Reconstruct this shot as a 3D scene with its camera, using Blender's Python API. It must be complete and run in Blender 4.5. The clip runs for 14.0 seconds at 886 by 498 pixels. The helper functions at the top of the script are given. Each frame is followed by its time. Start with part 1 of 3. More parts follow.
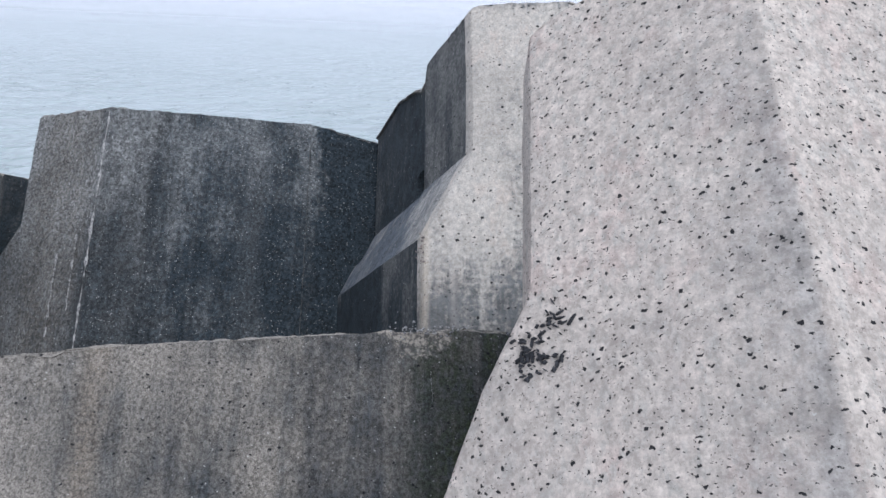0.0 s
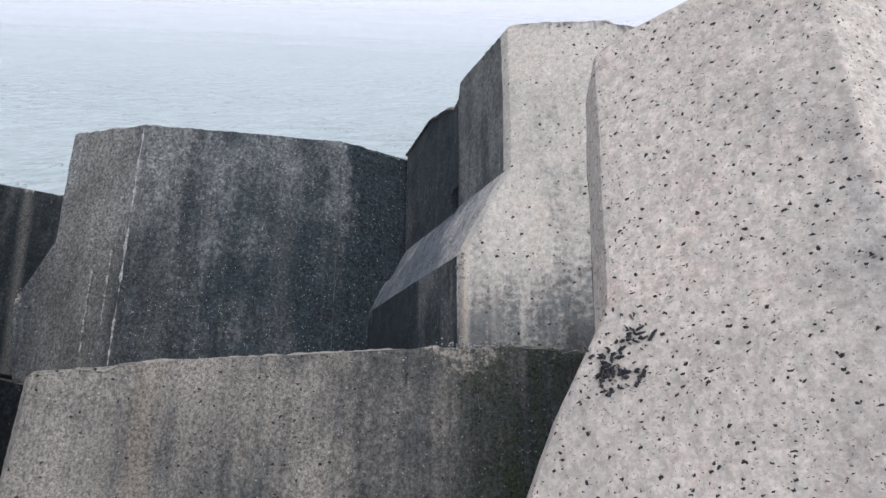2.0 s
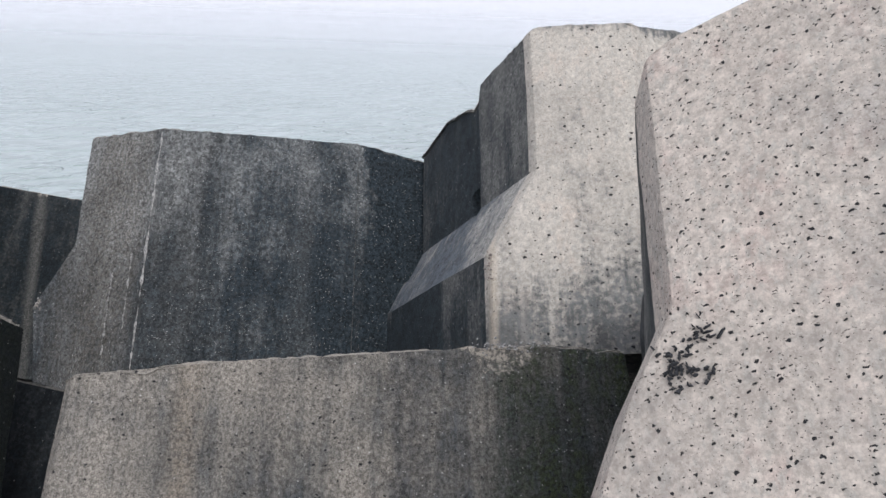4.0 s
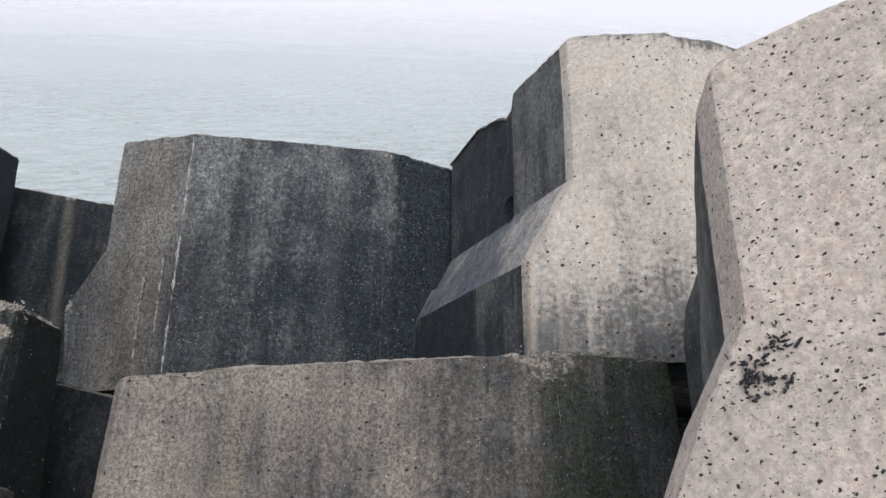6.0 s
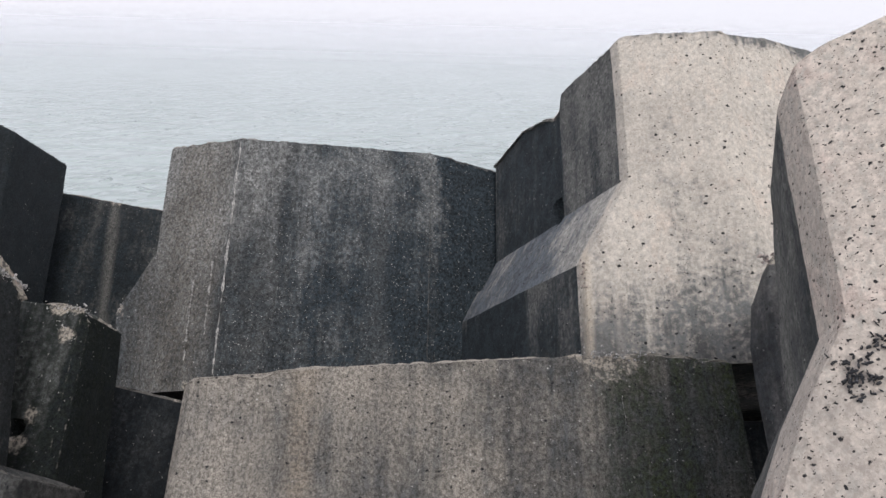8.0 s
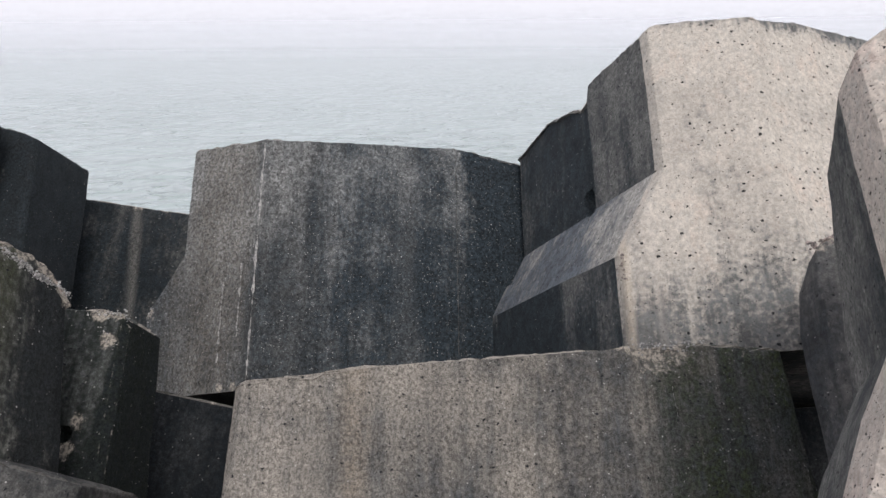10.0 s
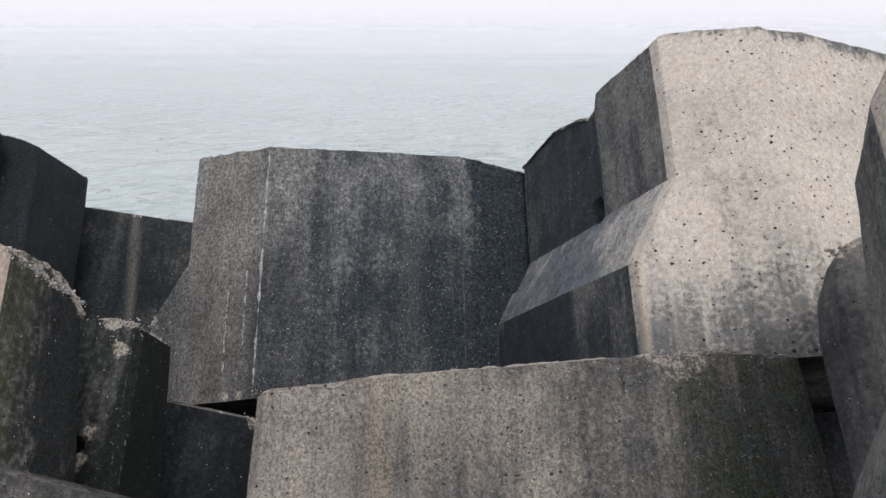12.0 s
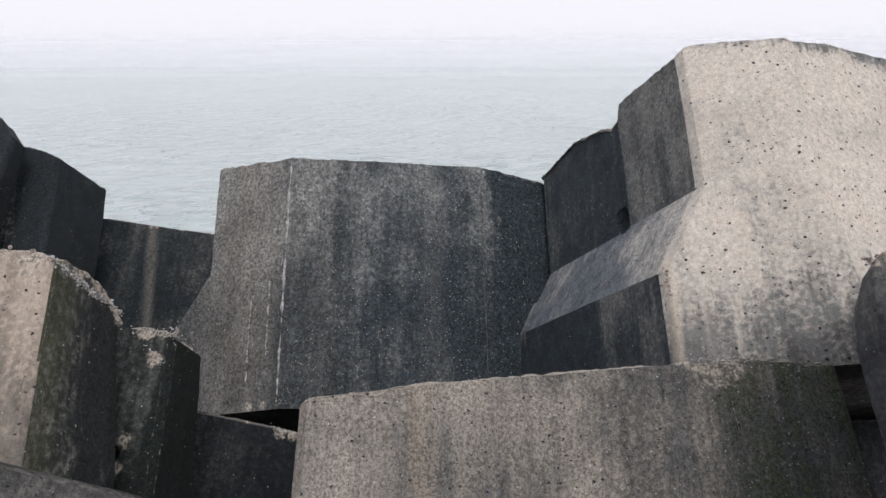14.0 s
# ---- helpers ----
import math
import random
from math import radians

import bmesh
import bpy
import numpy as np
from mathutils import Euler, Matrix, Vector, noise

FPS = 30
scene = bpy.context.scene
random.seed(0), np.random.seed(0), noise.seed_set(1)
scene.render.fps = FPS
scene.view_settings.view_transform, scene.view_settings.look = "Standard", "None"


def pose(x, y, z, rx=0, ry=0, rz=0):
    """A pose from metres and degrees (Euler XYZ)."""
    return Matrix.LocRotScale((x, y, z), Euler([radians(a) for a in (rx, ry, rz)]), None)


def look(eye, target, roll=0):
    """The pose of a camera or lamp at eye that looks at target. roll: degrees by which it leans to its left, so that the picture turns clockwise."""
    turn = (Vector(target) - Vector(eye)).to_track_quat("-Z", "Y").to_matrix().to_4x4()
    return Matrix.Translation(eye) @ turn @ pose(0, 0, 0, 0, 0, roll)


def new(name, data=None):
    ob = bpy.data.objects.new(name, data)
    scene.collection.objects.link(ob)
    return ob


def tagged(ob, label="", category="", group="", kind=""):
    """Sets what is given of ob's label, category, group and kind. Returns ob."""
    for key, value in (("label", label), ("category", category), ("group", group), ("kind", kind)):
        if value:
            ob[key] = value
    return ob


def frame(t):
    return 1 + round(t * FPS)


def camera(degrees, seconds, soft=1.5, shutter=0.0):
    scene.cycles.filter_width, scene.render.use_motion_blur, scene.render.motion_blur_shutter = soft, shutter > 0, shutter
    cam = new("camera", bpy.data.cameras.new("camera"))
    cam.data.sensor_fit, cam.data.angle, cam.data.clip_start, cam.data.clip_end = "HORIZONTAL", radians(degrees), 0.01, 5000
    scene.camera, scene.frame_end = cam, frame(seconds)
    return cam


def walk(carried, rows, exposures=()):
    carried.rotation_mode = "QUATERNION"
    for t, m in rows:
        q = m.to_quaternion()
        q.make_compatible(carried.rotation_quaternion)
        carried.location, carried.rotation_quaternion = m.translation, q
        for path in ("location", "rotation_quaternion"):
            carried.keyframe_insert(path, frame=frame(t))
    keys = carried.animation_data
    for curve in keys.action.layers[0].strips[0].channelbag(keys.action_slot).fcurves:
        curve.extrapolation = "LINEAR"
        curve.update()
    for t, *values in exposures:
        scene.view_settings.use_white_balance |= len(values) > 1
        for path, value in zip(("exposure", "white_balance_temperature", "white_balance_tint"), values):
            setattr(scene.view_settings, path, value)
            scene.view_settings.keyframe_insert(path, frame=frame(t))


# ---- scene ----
cam = camera(60.5, 14.0)
METRES, EYE, TILT, LEAN, TURN = 1.0, 5.0, -17.3, -2.3, 0.0
ROWS = [
    (0.0, 0.0, 0.0, 0.0, 0.0, -0.0, 0.0),
    (0.5, -0.0353, -0.0058, -0.0012, 0.19, 0.4, -0.62),
    (1.0, -0.0692, -0.0111, -0.0018, 0.35, 0.71, -0.8),
    (1.5, -0.1053, -0.0177, -0.0017, 0.54, 1.0, -0.53),
    (2.0, -0.1384, -0.0257, -0.0002, 0.71, 1.21, -0.07),
    (2.5, -0.1767, -0.0318, -0.003, 0.7, 1.45, -0.05),
    (3.0, -0.2112, -0.0394, -0.0013, 0.37, 1.28, 0.23),
    (5.5, -0.3878, -0.0689, -0.0011, 0.93, 1.7, 0.02),
    (6.0, -0.4214, -0.0719, -0.0026, 1.07, 1.88, -0.3),
    (6.5, -0.4577, -0.0739, -0.0038, 1.35, 1.98, -0.24),
    (7.0, -0.4904, -0.0768, -0.0056, 1.81, 2.13, -0.16),
    (7.5, -0.5244, -0.0774, -0.0077, 2.48, 2.13, 0.01),
    (8.0, -0.5631, -0.0779, -0.0094, 2.94, 2.09, -0.01),
    (10.5, -0.7365, -0.0801, 0.0012, 3.42, 1.67, 1.92),
    (11.0, -0.7666, -0.0813, 0.0036, 3.24, 1.74, 2.05),
    (11.5, -0.8032, -0.0835, 0.0056, 2.93, 1.84, 2.0),
    (12.0, -0.8377, -0.0868, 0.0052, 2.48, 2.21, 1.73),
    (12.5, -0.874, -0.092, 0.0043, 2.26, 2.61, 1.57),
    (13.0, -0.915, -0.0978, 0.0013, 2.33, 2.92, 1.62),
    (13.5, -0.9519, -0.1029, -0.0008, 2.38, 3.08, 1.59),
    (14.0, -0.9898, -0.112, -0.0031, 2.4, 3.11, 1.8),
]
walk(cam, [(t, pose(0, 0, EYE, TILT, LEAN, TURN) @ pose(METRES * x, METRES * y, METRES * z, 90 + pitch, roll, yaw)) for t, x, y, z, yaw, pitch, roll in ROWS],
     [(0.0, 0.0, 5580, 9), (1.5, 0.0, 5780, 9), (3.0, 0.0, 5950, 9), (5.5, 0.0, 6200, 10), (7.5, 0.0, 6300, 10.5), (10.5, 0.0, 6350, 11), (14.0, 0.0, 6350, 11)])

# ---- world, sun ----
SUN_EL, SUN_AZ = radians(50), radians(160)   # high and behind the walker, veiled by sea mist
world = bpy.data.worlds.new("misty_sky")
scene.world = world
world.use_nodes = True
wn, wl = world.node_tree.nodes, world.node_tree.links
wn.clear()
sky = wn.new("ShaderNodeTexSky")
sky.sky_type, sky.sun_disc = "NISHITA", False
sky.sun_elevation, sky.sun_rotation = SUN_EL, SUN_AZ
sky.air_density, sky.dust_density, sky.ozone_density = 1.0, 6.0, 1.0
sky_gain = wn.new("ShaderNodeVectorMath")
sky_gain.operation = "SCALE"
sky_gain.inputs["Scale"].default_value = 0.10
veil = wn.new("ShaderNodeMixRGB")
veil.inputs[0].default_value = 0.9
veil.inputs[2].default_value = (1.03, 1.01, 1.07, 1)
bg = wn.new("ShaderNodeBackground")
bg.inputs[1].default_value = 1.0
out = wn.new("ShaderNodeOutputWorld")
wl.new(sky.outputs[0], sky_gain.inputs[0])
wl.new(sky_gain.outputs[0], veil.inputs[1])
wl.new(veil.outputs[0], bg.inputs[0])
wl.new(bg.outputs[0], out.inputs[0])

sun = new("sun", bpy.data.lights.new("sun", "SUN"))
sun.data.energy, sun.data.angle, sun.data.color = 1.4, radians(20), (1.0, 0.97, 0.93)
sun_from = Vector((math.sin(SUN_AZ) * math.cos(SUN_EL), math.cos(SUN_AZ) * math.cos(SUN_EL), math.sin(SUN_EL)))
sun.matrix_world = look(sun_from * 50, (0, 0, 0))


# ---- materials ----
class Net:
    """Short hand for building node trees."""

    def __init__(self, name):
        self.mat = bpy.data.materials.new(name)
        self.mat.use_nodes = True
        self.n, self.l = self.mat.node_tree.nodes, self.mat.node_tree.links
        self.n.clear()
        self.bsdf = self.n.new("ShaderNodeBsdfPrincipled")
        self.out = self.n.new("ShaderNodeOutputMaterial")
        self.l.new(self.bsdf.outputs[0], self.out.inputs[0])
        co = self.n.new("ShaderNodeTexCoord")
        self.obj = co.outputs["Object"]

    def put(self, value, socket):
        if hasattr(value, "is_output"):
            self.l.new(value, socket)
        else:
            socket.default_value = value

    def scaled(self, s, shift=(0, 0, 0), turn=0.0):
        m = self.n.new("ShaderNodeMapping")
        m.inputs["Rotation"].default_value = (0, radians(turn), 0)
        m.inputs["Scale"].default_value, m.inputs["Location"].default_value = s, shift
        self.l.new(self.obj, m.inputs[0])
        return m.outputs[0]

    def noise(self, scale, detail=4, rough=0.6, vec=None, distort=0.0):
        k = self.n.new("ShaderNodeTexNoise")
        k.inputs["Scale"].default_value, k.inputs["Detail"].default_value = scale, detail
        k.inputs["Roughness"].default_value, k.inputs["Distortion"].default_value = rough, distort
        self.l.new(vec or self.obj, k.inputs["Vector"])
        return k.outputs[0]

    def cells(self, scale, vec=None, feature="F1", rand=1.0):
        k = self.n.new("ShaderNodeTexVoronoi")
        k.feature = feature
        k.inputs["Scale"].default_value, k.inputs["Randomness"].default_value = scale, rand
        self.l.new(vec or self.obj, k.inputs["Vector"])
        return k.outputs["Distance"], k.outputs["Color"]

    def ramp(self, value, *stops):
        r = self.n.new("ShaderNodeMapRange")
        r.interpolation_type = "SMOOTHSTEP"
        a, b, c, d = stops
        for i, v in zip((1, 2, 3, 4), (a, b, c, d)):
            r.inputs[i].default_value = v
        self.l.new(value, r.inputs[0])
        return r.outputs[0]

    def math(self, op, a, b=0.0):
        m = self.n.new("ShaderNodeMath")
        m.operation = op
        self.put(a, m.inputs[0]), self.put(b, m.inputs[1])
        return m.outputs[0]

    def mix(self, factor, a, b, kind="MIX"):
        m = self.n.new("ShaderNodeMixRGB")
        m.blend_type = kind
        for v, s in zip((factor, a, b), m.inputs):
            self.put(v if hasattr(v, "is_output") or not isinstance(v, tuple) else (*v, 1), s)
        return m.outputs[0]

    def split(self, vec=None):
        s = self.n.new("ShaderNodeSeparateXYZ")
        self.l.new(vec or self.obj, s.inputs[0])
        return s.outputs

    def bump(self, height, strength, dist, before=None):
        b = self.n.new("ShaderNodeBump")
        b.inputs["Strength"].default_value, b.inputs["Distance"].default_value = strength, dist
        self.l.new(height, b.inputs["Height"])
        if before:
            self.l.new(before, b.inputs["Normal"])
        return b.outputs[0]


def concrete(name, pale, film, blotch, film_at=(0.36, 0.64), pores=0.5, pits=46, pore_size=0.24, moss=0.0, moss_side=None, streak=0.5, seed=0.0,
             chips=(), washes=(), grain_scale=80, grain=0.35, grit=0.03, rim=0.4, relief=0.006, spotty=0.6, cream=0.5, bands=(), thin=0.24, grit_scale=95, crisp=0.16, fog=0.9, tones=None):
    """Cast concrete: cement skin with blotches, air holes, a dark weathering film in runs down the face, pale grit,
    worn rims with painted edge light, and fresh breaks at chips.
    """
    k = Net(name)
    here = k.scaled((1, 1, 1), (seed, seed * 1.7, seed * 0.6))
    runs = k.scaled((5, 5, 0.7), (seed * 2, seed, seed))
    thin_runs = k.scaled((24, 24, 1.6), (seed, seed * 3, 0))
    drawn = k.scaled((1, 1, 0.85), (seed * 1.1, seed, seed * 2))
    big, mid = k.noise(2.2, 5, 0.62, here), k.noise(12, 5, 0.65, here)
    fleck = k.noise(38, 4, 0.6, here)
    coarse, fine, sand = k.noise(grain_scale, 5, 0.78, drawn), k.noise(grain_scale * 2.6, 2, 0.6, here), k.noise(420, 2, 0.6, here)
    # cement skin
    col = k.mix(k.ramp(mid, 0.36, 0.64, 0, fog), pale, blotch)
    if tones:
        col = k.mix(k.ramp(k.noise(7, 4, 0.6, k.scaled((1, 1, 0.7), (seed * 4, 0, seed))), 0.52, 0.66, 0, 0.75), col, tones[0])
        col = k.mix(k.ramp(k.noise(44, 5, 0.68, k.scaled((1, 1, 0.6), (0, seed * 5, seed), 30)), 0.49, 0.62, 0, 0.7), col, tones[1])
    col = k.mix(k.ramp(fleck, 0.38, 0.53, cream, 0), col, tuple(min(0.7, c * 1.3) for c in pale))
    col = k.mix(k.ramp(big, 0.4, 0.65, 0, 0.4), col, tuple(c * 0.7 for c in pale))
    # weathering film; some washes also paint the tone of lit and shaded facets
    f = k.math("ADD", k.math("MULTIPLY", k.noise(1.0, 5, 0.65, runs), streak), k.math("MULTIPLY", big, 1 - streak))
    f = k.math("ADD", f, k.math("MULTIPLY", k.math("SUBTRACT", k.noise(1.0, 4, 0.65, thin_runs), 0.5), thin))
    f = k.math("ADD", f, k.math("MULTIPLY", k.math("SUBTRACT", fleck, 0.5), 0.5 * spotty))
    f = k.math("ADD", f, k.math("MULTIPLY", k.math("SUBTRACT", coarse, 0.5), 0.55 * spotty))

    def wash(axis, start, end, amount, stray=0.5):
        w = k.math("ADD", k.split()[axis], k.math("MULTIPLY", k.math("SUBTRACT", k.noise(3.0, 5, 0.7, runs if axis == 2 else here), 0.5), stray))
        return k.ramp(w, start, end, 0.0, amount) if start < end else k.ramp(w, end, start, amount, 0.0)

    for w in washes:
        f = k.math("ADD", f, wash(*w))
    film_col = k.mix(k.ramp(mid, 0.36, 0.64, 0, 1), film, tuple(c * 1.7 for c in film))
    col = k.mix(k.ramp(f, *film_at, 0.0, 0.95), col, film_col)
    if moss:
        m = k.math("MULTIPLY", k.ramp(k.noise(1.0, 5, 0.65, runs), 0.42, 0.62, 0.15, moss), k.ramp(fleck, 0.36, 0.58, 0.2, 1))
        if moss_side:
            m = k.math("MULTIPLY", m, wash(*moss_side, 1.0))
        col = k.mix(m, col, (0.05, 0.060, 0.031))
    # broad tinted runs down the face
    for axis, centre, half, tint, amount, *lean in bands:
        side_on = k.math("ADD", k.split()[axis], k.math("MULTIPLY", k.split()[2], lean[0])) if lean else k.split()[axis]
        w = k.math("ADD", side_on, k.math("MULTIPLY", k.math("SUBTRACT", k.noise(1.0, 4, 0.65, runs), 0.5), half * 1.5))
        m = k.ramp(k.math("ABSOLUTE", k.math("SUBTRACT", w, centre)), 0.0, half, amount, 0.0)
        col = k.mix(k.math("MULTIPLY", m, k.ramp(fleck, 0.35, 0.6, 0.5, 1)), col, tint)
    # pale grit showing through
    if grit:
        bent = k.n.new("ShaderNodeMixRGB")
        bent.blend_type, bent.inputs[0].default_value = "ADD", 0.012
        twist = k.n.new("ShaderNodeTexNoise")
        twist.inputs["Scale"].default_value = 130
        k.l.new(here, bent.inputs[1]), k.l.new(here, twist.inputs["Vector"]), k.l.new(twist.outputs[1], bent.inputs[2])
        d, c = k.cells(grit_scale, bent.outputs[0])
        on = k.math("MULTIPLY", k.ramp(k.split(c)[0], 1 - grit, 1.002 - grit, 0, 1), k.split(c)[1])
        col = k.mix(k.math("MULTIPLY", k.math("MULTIPLY", k.ramp(d, 0.14, 0.34, 1, 0), on), 0.9), col, (0.5, 0.48, 0.45))
    # grain
    col = k.mix(1.0, col, k.ramp(coarse, 0.5 - crisp, 0.5 + crisp, 1 - grain, 1 + grain), "MULTIPLY")
    col = k.mix(1.0, col, k.ramp(fine, 0.5 - crisp, 0.5 + crisp, 1 - grain * 0.45, 1 + grain * 0.45), "MULTIPLY")
    # worn rims, with the light their edges catch painted pale
    wear_light = k.n.new("ShaderNodeAttribute")
    wear_light.attribute_name = "wear_light"
    lit_worn_rim = k.ramp(k.math("ADD", wear_light.outputs["Fac"], k.math("MULTIPLY", k.math("SUBTRACT", k.noise(30, 4, 0.7, here), 0.5), 1.6)), 0.42, 0.85, 0, rim)
    col = k.mix(lit_worn_rim, col, k.mix(k.ramp(fine, 0.36, 0.6, 0, 1), (0.42, 0.385, 0.335), (0.24, 0.22, 0.19)))
    # air holes, the shade inside them painted near black
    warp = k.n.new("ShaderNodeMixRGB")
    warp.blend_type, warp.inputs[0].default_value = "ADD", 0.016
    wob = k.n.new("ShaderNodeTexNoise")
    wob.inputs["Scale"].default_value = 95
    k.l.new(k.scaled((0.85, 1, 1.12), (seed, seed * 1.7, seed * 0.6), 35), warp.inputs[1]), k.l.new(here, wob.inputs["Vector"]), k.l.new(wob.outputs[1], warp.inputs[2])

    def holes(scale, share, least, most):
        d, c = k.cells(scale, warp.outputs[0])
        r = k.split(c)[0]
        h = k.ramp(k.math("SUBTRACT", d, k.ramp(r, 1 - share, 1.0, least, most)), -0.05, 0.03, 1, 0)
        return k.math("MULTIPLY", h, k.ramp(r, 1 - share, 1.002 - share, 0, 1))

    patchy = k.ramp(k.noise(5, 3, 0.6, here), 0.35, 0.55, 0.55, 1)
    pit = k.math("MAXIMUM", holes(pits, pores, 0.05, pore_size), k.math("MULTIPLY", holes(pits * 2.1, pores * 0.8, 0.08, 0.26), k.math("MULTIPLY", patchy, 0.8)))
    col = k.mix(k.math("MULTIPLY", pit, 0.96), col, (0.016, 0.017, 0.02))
    # fresh breaks
    broke = None
    for x, y, z, rad in chips:
        v = k.n.new("ShaderNodeVectorMath")
        v.operation = "DISTANCE"
        k.l.new(k.obj, v.inputs[0])
        v.inputs[1].default_value = (x, y, z)
        m = k.ramp(k.math("ADD", k.math("DIVIDE", v.outputs["Value"], rad), k.math("MULTIPLY", k.math("SUBTRACT", k.noise(22, 4, 0.7, here), 0.5), 3.0)), 0.5, 1.0, 1, 0)
        broke = m if broke is None else k.math("MAXIMUM", broke, m)
    if broke is not None:
        col = k.mix(k.math("MULTIPLY", broke, 0.85), col, k.mix(k.ramp(k.noise(70, 3, 0.7, here), 0.42, 0.6, 0, 1), (0.46, 0.41, 0.34), (0.12, 0.11, 0.1)))
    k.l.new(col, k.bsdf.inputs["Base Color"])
    k.put(k.ramp(big, 0.3, 0.7, 0.96, 0.82), k.bsdf.inputs["Roughness"])
    k.bsdf.inputs["Specular IOR Level"].default_value = 0.18
    h = k.math("ADD", k.math("MULTIPLY", coarse, 0.6), k.math("MULTIPLY", sand, 0.2))
    h = k.math("ADD", h, k.math("MULTIPLY", fine, 0.4))
    h = k.math("SUBTRACT", k.math("ADD", h, k.math("MULTIPLY", mid, 0.6)), k.math("MULTIPLY", pit, 1.2))
    k.l.new(k.bump(h, 0.7, relief), k.bsdf.inputs["Normal"])
    return k.mat


def sea_water():
    k = Net("sea_water")
    k.bsdf.inputs["Base Color"].default_value = (0.345, 0.405, 0.392, 1)
    k.bsdf.inputs["Roughness"].default_value = 0.2
    k.bsdf.inputs["IOR"].default_value = 1.333
    swell = k.noise(0.26, 2, 0.5, k.scaled((1.5, 1.6, 1)), 0.6)
    chop = k.ramp(k.noise(0.55, 2, 0.45, k.scaled((1.7, 2.2, 1)), 0.8), 0.5, 0.8, 0, 1)
    patches = k.ramp(k.noise(0.05, 3), 0.38, 0.62, 0.2, 1)
    n1 = k.bump(swell, 0.9, 0.55)
    k.l.new(k.bump(k.math("MULTIPLY", chop, patches), 0.9, 0.3, n1), k.bsdf.inputs["Normal"])
    return k.mat


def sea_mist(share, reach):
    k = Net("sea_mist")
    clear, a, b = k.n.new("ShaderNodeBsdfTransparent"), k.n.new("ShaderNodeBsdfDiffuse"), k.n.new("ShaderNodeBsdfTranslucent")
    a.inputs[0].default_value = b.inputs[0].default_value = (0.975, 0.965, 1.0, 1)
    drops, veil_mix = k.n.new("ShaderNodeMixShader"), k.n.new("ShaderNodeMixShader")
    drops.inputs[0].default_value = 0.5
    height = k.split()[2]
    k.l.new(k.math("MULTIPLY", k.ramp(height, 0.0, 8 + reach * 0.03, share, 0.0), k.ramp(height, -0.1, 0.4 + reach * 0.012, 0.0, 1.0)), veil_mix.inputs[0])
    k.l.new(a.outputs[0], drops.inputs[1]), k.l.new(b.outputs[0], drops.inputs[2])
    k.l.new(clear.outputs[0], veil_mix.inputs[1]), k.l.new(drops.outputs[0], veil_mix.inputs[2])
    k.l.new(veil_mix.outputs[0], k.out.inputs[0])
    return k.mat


def rubble_stone():
    k = Net("rubble_stone")
    d, c = k.cells(3.2)
    col = k.mix(k.split(c)[0], (0.05, 0.05, 0.052), (0.13, 0.125, 0.12))
    k.l.new(k.mix(k.ramp(k.noise(20, 4), 0.4, 0.7, 0, 0.7), col, (0.04, 0.042, 0.038)), k.bsdf.inputs["Base Color"])
    k.bsdf.inputs["Roughness"].default_value = 0.95
    k.l.new(k.bump(k.math("ADD", d, k.math("MULTIPLY", k.noise(25), 0.3)), 0.8, 0.08), k.bsdf.inputs["Normal"])
    return k.mat


def crust(name, a, b):
    k = Net(name)
    k.l.new(k.mix(k.ramp(k.noise(70, 4, 0.7), 0.35, 0.65, 0, 1), a, b), k.bsdf.inputs["Base Color"])
    k.bsdf.inputs["Roughness"].default_value = 0.95
    k.l.new(k.bump(k.noise(220, 3, 0.7), 0.7, 0.003), k.bsdf.inputs["Normal"])
    return k.mat


# stain band up to the arris; beyond it the facet's sunlight is painted in
PALE = concrete("pale_concrete", (0.53, 0.47, 0.407), (0.25, 0.232, 0.21), (0.455, 0.395, 0.343), (0.50, 0.85), pores=0.95, pits=64, pore_size=0.26, streak=0.3, seed=1.0, grain_scale=46, grain=0.17, crisp=0.13, grit=0.012, rim=0.2, relief=0.004, cream=0.35, fog=0.6, tones=((0.50, 0.405, 0.352), (0.43, 0.405, 0.36)),
                washes=((0, -0.1, 0.2, 0.12), (0, 0.15, 0.24, 0.08, 0.12), (0, 0.242, 0.262, -0.3, 0.03), (2, -0.2, -0.6, 0.14)))
BEIGE = concrete("beige_concrete", (0.515, 0.472, 0.41), (0.085, 0.088, 0.087), (0.45, 0.407, 0.352), (0.54, 0.82), pores=0.5, pits=34, pore_size=0.25, streak=0.5, seed=3.3, grain_scale=46, grain=0.16, crisp=0.14, grit=0.0, washes=((2, 0.0, -0.8, 0.27), (2, 0.84, 0.98, 0.3, 0.25)), rim=0.3, relief=0.006, spotty=0.95, cream=0.25, fog=0.6, thin=0.24, tones=((0.53, 0.455, 0.385), (0.43, 0.405, 0.365)),
                 bands=((0, -0.34, 0.04, (0.50, 0.43, 0.34), 0.75), (0, -0.27, 0.05, (0.2, 0.19, 0.175), 0.3), (0, -0.2, 0.03, (0.56, 0.51, 0.45), 0.3)))
# flank colour: staining plus the shade of the turned-away side
SIDE = concrete("stained_shaded_concrete", (0.18, 0.178, 0.167), (0.019, 0.025, 0.029), (0.115, 0.115, 0.109), (0.40, 0.70), pores=0.55, pits=40, streak=0.5, seed=4.1, washes=((2, 0.1, -0.6, 0.13), (1, 0.5, 0.62, 0.22, 0.1), (1, 0.95, 1.15, -0.1)), grain_scale=80, grain=0.35, crisp=0.14, spotty=0.5, grit=0.05, grit_scale=70)
